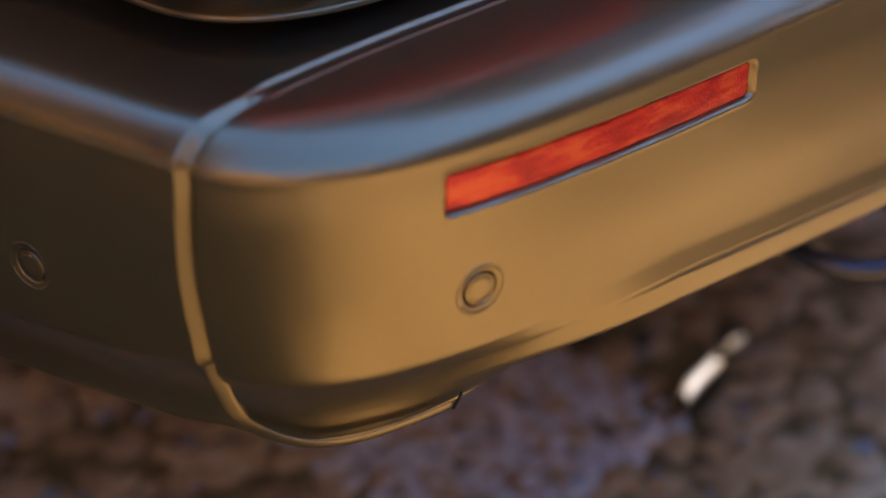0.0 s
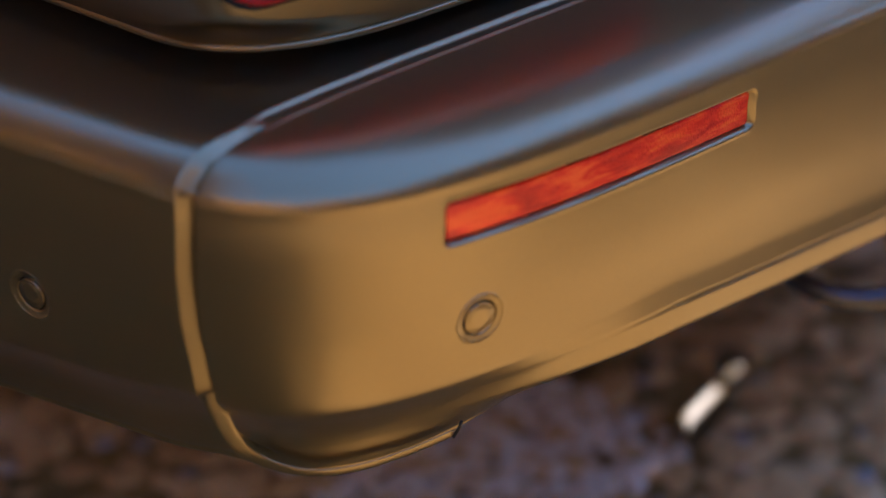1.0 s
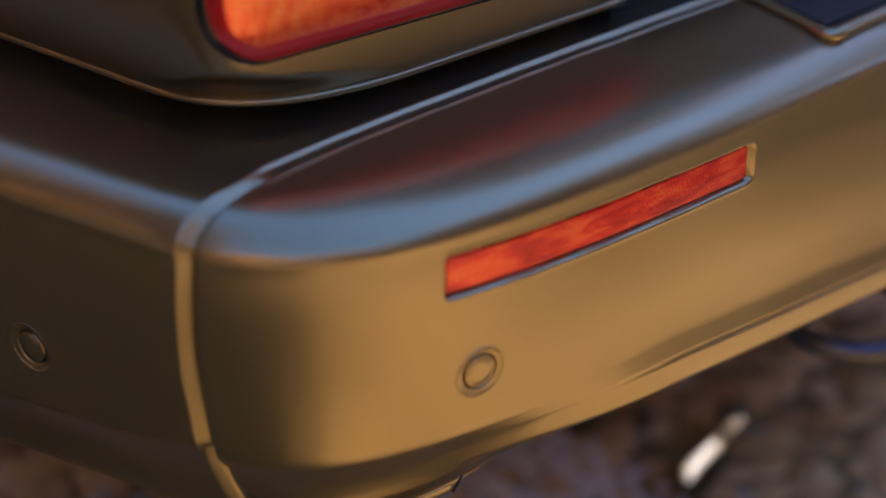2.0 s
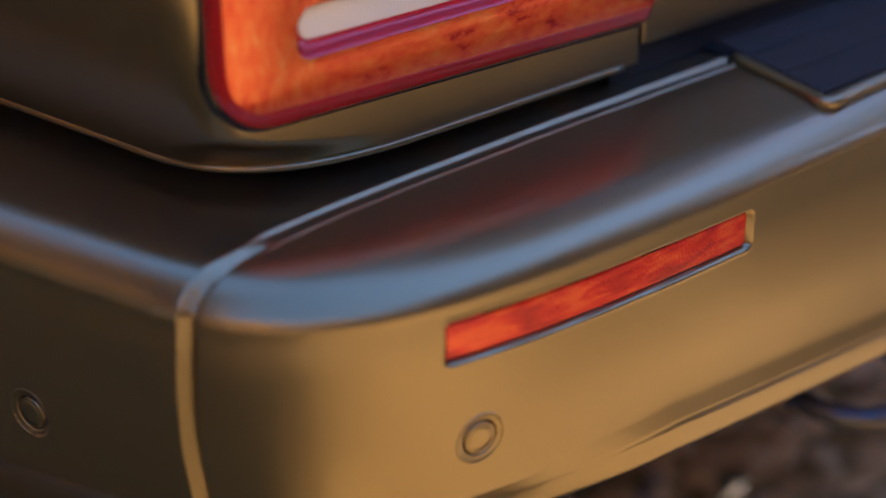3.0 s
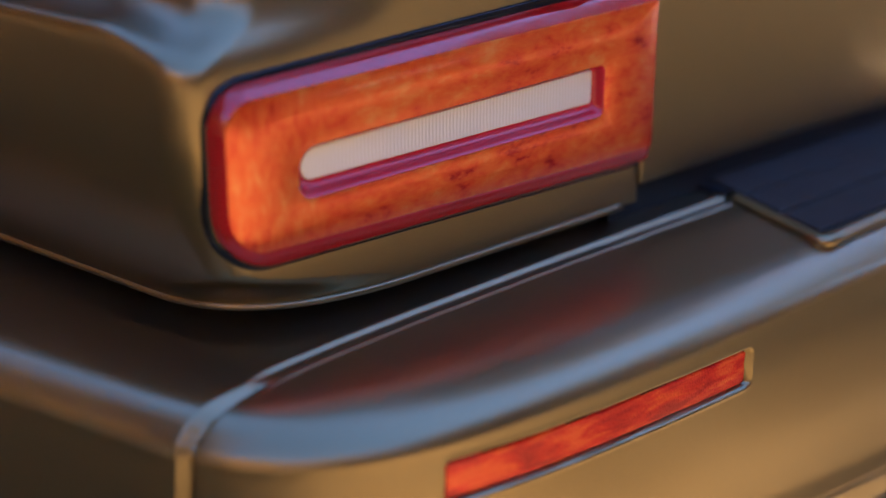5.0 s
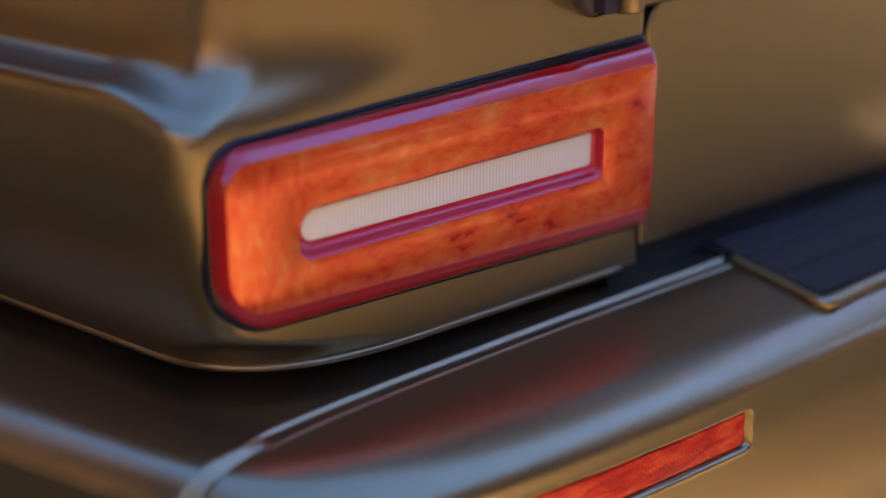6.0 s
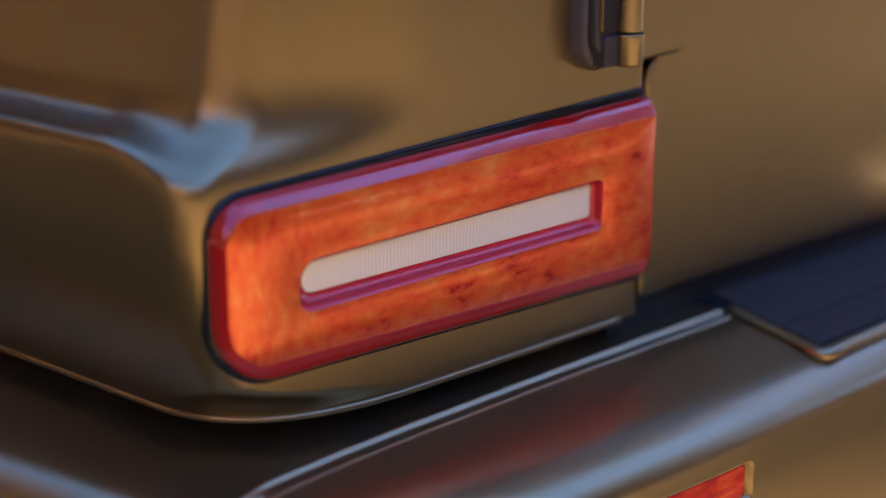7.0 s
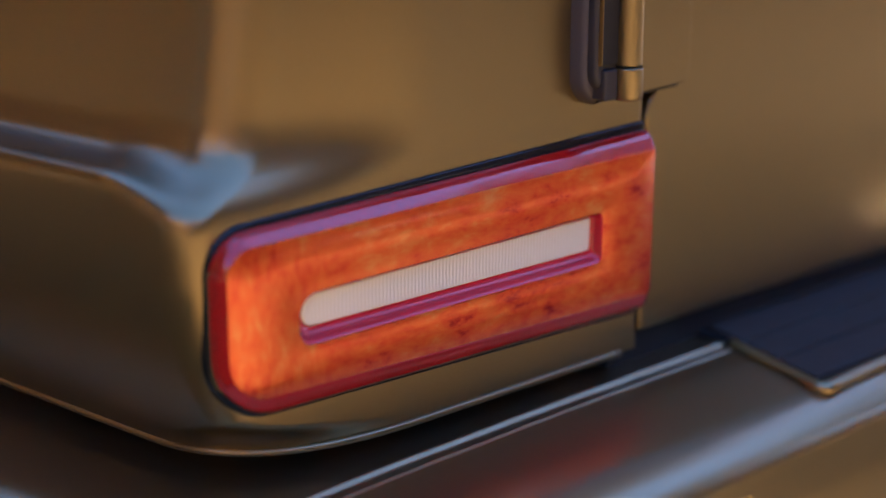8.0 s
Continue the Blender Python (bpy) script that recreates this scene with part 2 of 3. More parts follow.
# --- bumper skin: rows run from the inner top edge over the shoulder and down to the lower lip
CREASE = (-0.4169, 0.2403, -0.1235, 0.153, 0.4757, 0.9023, 0.7919)
LIP = (-0.296, 0.124, 0.0455, 0.103, 0.146, 0.56, 0.79)
PROFILE = [(1.7, 0, 0.715), (1.0, 0, 0.7235), (0.7, 0, 0.7255), (0.5, 0, 0.7262), (0.36, 0, 0.7262), (0.25, 0, 0.7252), (0.175, 0, 0.7225), (0.115, 0, 0.7178),
           (0.065, 0, 0.7118), (0.030, 0, 0.7062), (0.012, 0, 0.7015), (0.0028, 0.0, 0.6970), (0.0, 0.0, 0.6915), (0.0, -0.003, 0.665), (0.0, -0.0035, 0.63), (0.0, -0.003, 0.60),
           (0.0, 0.0, 0.565), (0.0, 0.003, 0.548), (0.0, 0.008, 0.539), (0.0, 0.016, 0.528), (0.0, 0.0235, 0.515), (0.0, 0.0285, 0.503),
           (0.0, 0.0325, 0.490), (0.0, 0.0370, 0.4765), (0.0, 0.042, 0.4705), (0.0, 0.09, 0.469)]
# towards the middle the lower edge flares outwards instead of tucking in
FLARED = PROFILE[:-10] + [(0.0, -0.0016, 0.575), (0.0, -0.0013, 0.560), (0.0, -0.0015, 0.5525), (0.0, -0.0020, 0.5482), (0.0, -0.0032, 0.5412), (0.0, -0.0043, 0.5350),
                          (0.0, -0.0046, 0.5300), (0.0, -0.0035, 0.5110), (0.0, 0.001, 0.5045), (0.0, 0.010, 0.5030), (0.0, 0.05, 0.5030), (0.0, 0.09, 0.5030)]


def bumper_points(side, bend, rear, rows):
    outer, inner = plan(CREASE, side, bend, (rear, 1.4)), plan(LIP, side, bend, (rear, 1.4))
    t = np.gradient(outer, axis=0)
    t /= np.linalg.norm(t, axis=1, keepdims=True)
    n = np.stack([t[:, 1], -t[:, 0]], 1)          # outwards
    prof = [smooth_line([(a * 0.16, b, c) for a, b, c in p], rows) for p in (PROFILE, FLARED)]
    w = ease(outer[:, 0], -0.30, -0.02)[None, :]
    lam, d, z = [(prof[0][:, k, None] * (1 - w) + prof[1][:, k, None] * w) / (0.16 if k == 0 else 1) for k in range(3)]
    d = d + 0.0022 * np.exp(-((z - 0.5325) / 0.0014) ** 2) * ease(outer[:, 0], -0.14, 0.02)[None, :]     # fine joint line under the flare
    xy = outer[None] * (1 - lam)[..., None] + inner[None] * lam[..., None] - n[None] * d[..., None]
    drop = (0.088 * np.clip(xy[..., 0] + 0.034, 0, 0.45) - 0.007 * np.exp(-((xy[..., 1] - 0.005) / 0.035) ** 2) * (xy[..., 0] < -0.2) + 0.095 * np.clip(xy[..., 1] - 0.02, 0, 0.4)) * (1 - ease(z, 0.545, 0.62))
    return np.concatenate([xy, (z - drop)[..., None]], -1)


SIDE = np.r_[np.linspace(1.0, 0.25, 12, endpoint=False), np.linspace(0.25, 0, 110, endpoint=False)]
BEND = np.r_[np.linspace(0, 0.3, 260, endpoint=False), np.linspace(0.3, 1, 300, endpoint=False)]
REAR = np.r_[np.linspace(0, 0.3, 110, endpoint=False), np.linspace(0.3, 1, 30)]
skin = bumper_points(SIDE, BEND, REAR, 460)

# the joint between the end cap and the middle part: along the top, down the corner and back under the lower lip
SEAM = smooth_line([(1.2, 0.024, 0.7246), (0.5, 0.024, 0.7246), (0.20, 0.0245, 0.7246), (0.044, 0.0225, 0.7247), (-0.040, 0.0212, 0.7248), (-0.1082, 0.0190, 0.7249), (-0.1867, 0.0160, 0.7251), (-0.2414, 0.0118, 0.7256),
                    (-0.2929, 0.0064, 0.7261), (-0.3208, 0.0005, 0.7263), (-0.3468, -0.0050, 0.7249), (-0.3657, -0.0074, 0.7183), (-0.3766, -0.0078, 0.7101),
                    (-0.3815, -0.0100, 0.70), (-0.3834, -0.0122, 0.6910), (-0.3858, -0.0114, 0.6560), (-0.3862, -0.0111, 0.6234), (-0.3850, -0.0120, 0.5972), (-0.3823, -0.0127, 0.5749), (-0.3758, -0.0093, 0.5468), (-0.3611, 0.0023, 0.5193), (-0.3524, -0.0039, 0.5024),
                    (-0.3451, -0.0161, 0.4932), (-0.3356, -0.0286, 0.4861), (-0.3162, -0.0345, 0.4752), (-0.3051, -0.0520, 0.4801), (-0.2826, -0.0622, 0.4810), (-0.2525, -0.0634, 0.4750), (-0.2223, -0.0785, 0.4845)], 300)


def to_line(pts, line):
    """How far each point lies from a line of points."""
    best = np.full(pts.shape[:-1], 9.0)
    for a, b in zip(line, line[1:]):
        ab = b - a
        t = np.clip(((pts - a) @ ab) / (ab @ ab), 0, 1)
        best = np.minimum(best, np.linalg.norm(pts - a - t[..., None] * ab, axis=-1))
    return best


def inside(u, v, poly):
    """Whether the points u, v lie inside a polygon."""
    hit = np.zeros(u.shape, bool)
    for (x0, y0), (x1, y1) in zip(poly, np.roll(poly, -1, 0)):
        if y0 != y1:
            hit ^= ((y0 > v) != (y1 > v)) & (u < (x1 - x0) * (v - y0) / (y1 - y0) + x0)
    return hit


def nearest(pts, p):
    k = np.argmin(((pts - p) ** 2).sum(-1))
    return np.unravel_index(k, pts.shape[:2])


nr, nc = skin.shape[:2]
SEAM = np.array([skin[nearest(skin, p)] for p in SEAM])      # laid onto the skin
for _ in range(3):
    SEAM[1:-1] = (SEAM[:-2] + 2 * SEAM[1:-1] + SEAM[2:]) / 4
rows_at = np.array([nearest(skin, p) for p in SEAM[::3]], float)
poly = np.vstack([[(nc + 5, rows_at[0, 0])], rows_at[:, ::-1], [(rows_at[-1, 1] + 1, nr + 5), (nc + 5, nr + 5)]])
vv, uu = np.mgrid[0:nr, 0:nc].astype(float)
middle = inside(uu, vv, poly)
far = np.full((nr, nc), 0.05)
near = to_line(skin[::6, ::6], SEAM[::4]).repeat(6, 0).repeat(6, 1)[:nr, :nc] < 0.03
far[near] = to_line(skin[near], SEAM)
q = np.where(middle, far, -far)
on_top = ease(skin[..., 0], -0.372, -0.280) * ease(skin[..., 2], 0.66, 0.70)
fade = ease(skin[..., 2], 0.490, 0.515)
start, wide, deep = -0.0090 + 0.0040 * on_top, 0.0138 - 0.0065 * on_top, 0.0120 - 0.0025 * on_top
groove = -deep * np.clip((q - start) / wide, 0, 1) * (1 - ease(q, start + wide, start + wide + 0.0012 + 0.003 * on_top))
double = (0.0011 + 0.0012 * (q > 0)) * np.exp(-((abs(q) - 0.0098) / 0.0018) ** 2) - 0.0030 * (1 - ease(abs(q), 0.0056, 0.0088))
lines = ease(on_top, 0.40, 1.0)
shift = fade * groove * (1 - lines) + double * lines


def frame_distance(x, z, x0, x1, z0, z1, r, lean):
    """Signed distance from a rounded box in x and z; lean slants its ends."""
    px, pz = abs(x - lean * (z - (z0 + z1) / 2) - (x0 + x1) / 2) - (x1 - x0) / 2 + r, abs(z - (z0 + z1) / 2) - (z1 - z0) / 2 + r
    return np.hypot(np.maximum(px, 0), np.maximum(pz, 0)) + np.minimum(np.maximum(px, pz), 0) - r


MARKER = (-0.2535, 0.0370, 0.6570, 0.6870, 0.005, 0.10)
rear_side = (skin[..., 1] < -0.08) & (skin[..., 2] < 0.70) & (skin[..., 2] > 0.62)
sink = np.where(rear_side, frame_distance(skin[..., 0], skin[..., 2] + 0.009 * (skin[..., 0] + 0.25), *MARKER), 1.0)
shift += -0.0075 * (1 - ease(sink, -0.0022, 0.0004)) + 0.0005 * np.exp(-((sink - 0.001) / 0.0012) ** 2)
SENSORS = [(-0.2268, -0.1109, 0.5945), (-0.4221, 0.1328, 0.5859)]
out = normals(skin)
seats = []
for p in SENSORS:
    k = nearest(skin, p)
    centre, n = skin[k], out[k]
    r = np.linalg.norm(skin - centre, axis=-1)
    shift += -0.010 * (r < 0.0170)
    seats.append((centre, n))
facing = np.sign((out[nr // 2, nc // 2] * (0, -1, 0)).sum())
formed = skin + out * facing * shift[..., None]

mid_quads = middle[:-1, :-1]
bumper = grid_mesh("rear_bumper", formed, PAINT, car, "satin bronze moulded rear bumper, middle part", keep=mid_quads)
grid_mesh("end_cap", formed, PAINT, bumper, "satin bronze bumper end cap round the corner", keep=~mid_quads)


def edge_trim():
    """The bright lower edge strip that carries the joint on round under the corner, facing the rear."""
    line = smooth_line([(-0.3790, -0.0110, 0.5700), (-0.3745, -0.0095, 0.5470), (-0.3680, -0.0092, 0.5260), (-0.3590, -0.0130, 0.5045), (-0.3480, -0.0210, 0.4925), (-0.3370, -0.0315, 0.4855),
                        (-0.3220, -0.0430, 0.4805), (-0.3050, -0.0535, 0.4790), (-0.2826, -0.0635, 0.4795), (-0.2540, -0.0715, 0.4805), (-0.2230, -0.0790, 0.4835)], 90)
    t = np.gradient(line, axis=0)
    t /= np.linalg.norm(t, axis=1, keepdims=True)
    face = np.array((-0.46, -0.84, -0.28))
    across = np.cross(t, face)
    across /= np.linalg.norm(across, axis=1, keepdims=True)
    along = np.linspace(0, 1, 90)
    wide = (0.0062 - 0.0022 * ease(along, 0.15, 0.6)) * (0.4 + 0.6 * ease(along, 0, 0.12))
    out_by = 0.0022 - 0.0085 * (1 - ease(along, 0.0, 0.30))
    cols = [line + across * (wide * k)[:, None] + face * (out_by - 0.0007 * abs(k) ** 3)[:, None] for k in np.linspace(-1, 1, 9)]
    ob = grid_mesh("edge_trim", np.stack(cols, 1), PAINT, bumper, "bright bronze strip along the lower bumper edge")
    ob.modifiers.new("thickness", "SOLIDIFY").thickness = 0.0008
    tube("joint_gap", [(-0.2170, -0.0830, 0.4920), (-0.2180, -0.0810, 0.4850), (-0.2195, -0.0770, 0.4760)], 0.0012, BLACK, bumper, "dark joint at the strip's end")


edge_trim()

# reflector let into the bumper
dome = -0.0064 + 0.0032 * ease(-sink, 0.0008, 0.0034)
reflector = grid_mesh("reflector", skin + out * facing * dome[..., None], MARK, bumper, "long red-orange rear reflector in a recess", keep=(sink < -0.0018)[:-1, :-1])
grid_mesh("lens_rim", skin + out * facing * (dome - 0.0003)[..., None], DARKRED, reflector, "dark red edge of the reflector", keep=((sink >= -0.0022) & (sink < 0.0008))[:-1, :-1])


def lathe(name, centre, n, profile, mat, parent, label="", seg=40):
    """A turned part about the line n through centre; profile: radius and height pairs, ending on the axis if its last radius is 0."""
    n = Vector(n).normalized()
    a = n.orthogonal().normalized()
    b = n.cross(a)
    verts, faces = [], []
    for r, h in profile:
        for k in range(seg):
            w = 2 * math.pi * k / seg
            verts.append(Vector(centre) + n * h + (a * math.cos(w) + b * math.sin(w)) * r)
    for i in range(len(profile) - 1):
        faces += [[i * seg + k, i * seg + (k + 1) % seg, (i + 1) * seg + (k + 1) % seg, (i + 1) * seg + k] for k in range(seg)]
    return mesh_object(name, verts, faces, mat, parent, label)


for centre, n in seats:
    n = n * facing
    bezel = lathe("sensor_bezel", centre, n, [(0.0200, -0.0030), (0.0197, -0.0002), (0.0191, 0.0002), (0.0184, -0.0001), (0.0176, -0.0006), (0.0150, -0.0012), (0.0133, -0.0016), (0.0128, -0.0040), (0.0118, -0.0055)],
                  PAINT, bumper, "round dished parking sensor surround")
    lathe("parking_sensor", centre, n, [(0.0121, -0.0058), (0.0121, -0.0016), (0.0117, -0.0010), (0.0108, -0.0008), (0.0104, -0.0012), (0.0101, -0.0008), (0.005, -0.0007), (0.0, -0.0007)], PAINT, bezel, "flush round parking sensor")

# stepped tread on the bumper's top
RIM = [(0.204, 0.0275), (0.1865, -0.030), (0.171, -0.080), (0.1700, -0.0860), (0.1745, -0.0895), (0.182, -0.0900), (0.27, -0.0870), (0.7, -0.084), (1.2, -0.084)]


def tread():
    pad = new("step_pad")
    pad.parent = bumper
    pad["label"] = "black grained rubber step pad in planks"
    rim = smooth_line([(x - 0.002, y - 0.005, 0.7255) for x, y in RIM], 160)
    tube("pad_rim", rim, 0.0070, PAINT, pad, "raised bronze rim round the pad")
    for y0, y1 in ((-0.0800, -0.0350), (-0.0320, 0.0120), (0.0150, 0.0640)):
        left = lambda y: 0.180 + (y + 0.080) * 0.30
        verts = [(left(y0), y0, 0.722), (1.15, y0, 0.722), (1.15, y1, 0.722), (left(y1), y1, 0.722)]
        verts += [(x, y, 0.7300) for x, y, _ in verts]
        faces = [(0, 1, 5, 4), (1, 2, 6, 5), (2, 3, 7, 6), (3, 0, 4, 7), (4, 5, 6, 7)]
        soft_edges(mesh_object("plank", verts, faces, PAD, pad, smooth=False), 0.0015)


tread()
box("pad_bed", (0.206, -0.078, 0.708), (1.2, 0.066, 0.7268), BLACK, bumper, "black bed under the step pad")


def tow_ring():
    a = np.linspace(0, 2 * math.pi, 49)
    c = np.array((0.402, 0.0, 0.352))
    line = c + np.stack([0.078 * np.cos(a), 0.070 * np.sin(a), 0.012 * np.sin(a)], 1)
    ring = tube("tow_ring", line, 0.0125, METAL, car, "dark steel towing ring under the bumper", 14, False)
    tube("shackle", np.array([(0.398, 0.085, 0.36), (0.398, 0.12, 0.40), (0.398, 0.13, 0.49)]), 0.012, METAL, ring)


tow_ring()

# --- body: quarter panel with the flared lamp box
LAMPBOX = (-0.3430, 0.1275, 0.0485, 0.026, 0.022, 0.6, 0.6)
UPPER = (-0.2990, 0.1275, 0.0485, 0.034, 0.040, 0.6, 0.6)
# from the lamp box up over its shoulder and ledge to the upper panel: height, and how far inwards
LEDGE = smooth_line([(0.880, 0.0), (0.905, 0.0), (0.923, 0.003), (0.9335, 0.018), (0.9390, 0.055), (0.9418, 0.12), (0.9434, 0.25), (0.9442, 0.50), (0.9453, 0.68), (0.9480, 0.82), (0.9530, 0.92), (0.9620, 0.98), (0.976, 1.0), (1.02, 1.0)], 110)


def body_row(z, up, side, bend, rear, x_end):
    t = (z - 0.7405) / 0.15
    low, turn = 1 - (1 - min(1, t)) ** 1.8, float(ease(t, 0.0, 0.26))
    blend = np.array([low, low, low, turn, turn, turn, turn])       # the side leans out slowly, the corner tightens at once
    p = plan(np.array(LIP) * (1 - blend) + np.array(LAMPBOX) * blend, side, bend, (rear, x_end))
    u = plan(np.array(UPPER), side, bend, (rear, x_end))
    u[:, 1] += 0.018 * (1 - ease(u[:, 0], -0.28, -0.12))
    u[:, 0] += 0.13 * max(0.0, z - 0.955) * (1 - ease(u[:, 0], -0.29, -0.10))       # the side leans inwards above the ledge
    dip = 0.026 * (1 - ease(p[:, 1], 0.025, 0.130)) * ease(z, 0.85, 0.915) * (1 - ease(z, 0.976, 1.02))
    dip = dip - 0.030 * up * (1 - ease(p[:, 1], 0.025, 0.150)) * (1 - ease(z, 0.976, 1.02))
    p = p * (1 - up) + u * up
    return np.c_[p, z - dip]


levels = [(z, 0.0) for z in np.linspace(0.7405, 0.878, 80)] + [tuple(r) for r in LEDGE] + [(z, 1.0) for z in np.linspace(1.04, 1.75, 12)]
side = np.r_[np.linspace(1.6, 0.45, 12, endpoint=False), np.linspace(0.45, 0, 60, endpoint=False)]
bend = np.linspace(0, 1, 120, endpoint=False)
panel = np.stack([body_row(z, up, side, bend, np.linspace(0, 1, 160), 0.1025) for z, up in levels[::-1]])
tuck = panel[:, -1:].copy()
tuck[..., 1] += 0.012
grid_mesh("quarter_panel", np.concatenate([panel, tuck], 1), PAINT, car)

# --- rear door beside it
def slab(name, outline, y0, y1, mat, parent, label="", bevel=0.0):
    """A plate with an outline in x and z, between two y."""
    n = len(outline)
    verts = [(x, y0, z) for x, z in outline] + [(x, y1, z) for x, z in outline]
    faces = [list(range(n)), list(range(n, 2 * n))[::-1]] + [(k, k + n, (k + 1) % n + n, (k + 1) % n) for k in range(n)]
    ob = mesh_object(name, verts, faces, mat, parent, label, smooth=False)
    return soft_edges(ob, bevel, 3) if bevel else ob


DOOR_EDGE = [(0.1105, 0.752), (0.1105, 0.921), (0.1085, 0.932), (0.113, 0.944), (0.121, 0.954), (0.126, 0.964), (0.126, 1.75)]
door = slab("rear_door", [(1.3, 0.752)] + [(1.3, 1.75)] + DOOR_EDGE[::-1], 0.0485, 0.09, PAINT, car, "satin bronze side-hinged rear door", 0.003)
box("door_seal", (0.085, 0.060, 0.70), (0.16, 0.08, 1.75), BLACK, car, "black rubber door seal")
box("gap_seal", (-0.19, 0.150, 0.70), (0.10, 0.19, 0.80), BLACK, car, "black seal between body and bumper")
# unseen far side, carried low to keep sun off the ground under the car
sun_screen = box("side_sun_screen", (1.24, 0.06, 0.14), (1.28, 4.2, 0.638), PAINT, car, "unseen bronze far side panel, added to block sun, with a gap for one beam", 0.004)
# these leave a narrow gap, added so that a sunbeam reaches the dry leaf
for lo, hi in (((1.24, 0.06, 0.64), (1.28, 0.355, 0.790)), ((1.24, 0.376, 0.64), (1.28, 4.2, 0.790)), ((1.24, 0.06, 0.792), (1.28, 4.2, 0.96))):
    box("panel", lo, hi, PAINT, sun_screen)
# reaches well below the bumper, added to stop sun coming in underneath
box("bumper_end_screen", (1.385, -0.118, 0.24), (1.4, 0.062, 0.722), PAINT, car, "unseen far end of the bumper, lowered to block sun beneath it", 0.004)
box("door_sill", (0.088, 0.062, 0.716), (1.25, 0.10, 0.756), BLACK, car, "black rubber seal under the rear door")


# --- tail lamp
def lamp_outline(x0, x1, z0, z1, radii, rise=0.0, fall=0.0):
    """rise lifts the top towards the door, fall lowers the bottom; the whole lamp climbs slightly towards the door."""
    o = rounded(x0, x1, z0, z1, radii, 12)
    w = (o[:, 0] - x0) / (x1 - x0)
    o[:, 1] += np.where(o[:, 1] > (z0 + z1) / 2, rise * w, -fall * w) + 0.022 * (o[:, 0] + 0.2)
    return o


def tail_lamp():
    g = (0.048, 0.004, 0.003, 0.030)
    o0 = lamp_outline(-0.3188, 0.1035, 0.7828, 0.9150, g, 0.009, 0.019)
    lamp = rings("tail_lamp", [(o0, 0.054), (o0, 0.0470), (lamp_outline(-0.3184, 0.1035, 0.7832, 0.9140, g, 0.009, 0.019), 0.0458), (lamp_outline(-0.3160, 0.1035, 0.7872, 0.9105, g, 0.006, 0.018), 0.0458)],
                 GLOSS, car, "rounded red and orange tail lamp in a black surround")
    o1 = lamp_outline(-0.3168, 0.1035, 0.7872, 0.9112, (0.046, 0.004, 0.003, 0.028), 0.006, 0.018)
    o2 = lamp_outline(-0.3160, 0.1035, 0.7895, 0.9085, (0.044, 0.004, 0.003, 0.026), 0.003, 0.0165)
    o3 = lamp_outline(-0.3125, 0.1022, 0.8010, 0.9040, (0.032, 0.006, 0.003, 0.020), 0.0, 0.017)
    o4 = lamp_outline(-0.3110, 0.1010, 0.8025, 0.9025, (0.031, 0.006, 0.003, 0.019), 0.0, 0.017)
    rings("lens_edge", [(o1, 0.0470), (o1, 0.0395), (o2, 0.0360), (o3, 0.0318)], REDLENS, lamp, "deep red glossy lens edge")
    c1 = lamp_outline(-0.2580, 0.0430, 0.8265, 0.8650, (0.011, 0.006, 0.006, 0.017), 0.0, 0.005)
    c2 = lamp_outline(-0.2560, 0.0415, 0.8280, 0.8635, (0.011, 0.006, 0.006, 0.016), 0.0, 0.005)
    rings("lens", [(o3, 0.0318), (o4, 0.0310), (c1, 0.0308), (c2, 0.0314)], LENS, lamp, "mottled orange-red lens face")
    c3 = lamp_outline(-0.2535, 0.0385, 0.8320, 0.8620, (0.010, 0.005, 0.005, 0.014), 0.0, 0.005)
    c4 = lamp_outline(-0.2500, 0.0330, 0.8385, 0.8610, (0.009, 0.003, 0.003, 0.011), -0.001, 0.005)
    rings("channel", [(c2, 0.0314), (c3, 0.0345), (c3, 0.0365), (c4, 0.0385)], PINK, lamp, "crimson glossy channel wall")
    c5 = lamp_outline(-0.2485, 0.0310, 0.8395, 0.8600, (0.0085, 0.002, 0.002, 0.010), -0.001, 0.005)
    rings("reverse_light", [(c4, 0.0385), (c4, 0.0375), (c5, 0.0368)], WHITE, lamp, "white ribbed reversing light", cap=True)


tail_lamp()


# --- door hinge above the lamp
def rounded_bar(name, x0, x1, z0, z1, y0, y1, mat, parent, label="", r=0.012, edge=0.003):
    o = rounded(x0, x1, z0, z1, (r, r, 0.002, 0.002), 8)
    i = rounded(x0 + edge, x1 - edge, z0 + edge, z1, (max(r - edge, 0.002),) * 2 + (0.002, 0.002), 8)
    return rings(name, [(o, y0), (o, y1 + edge), (rounded(x0 + edge * 0.3, x1 - edge * 0.3, z0 + edge * 0.3, z1, (r, r, 0.002, 0.002), 8), y1 + edge * 0.3), (i, y1)], mat, parent, label, cap=True)


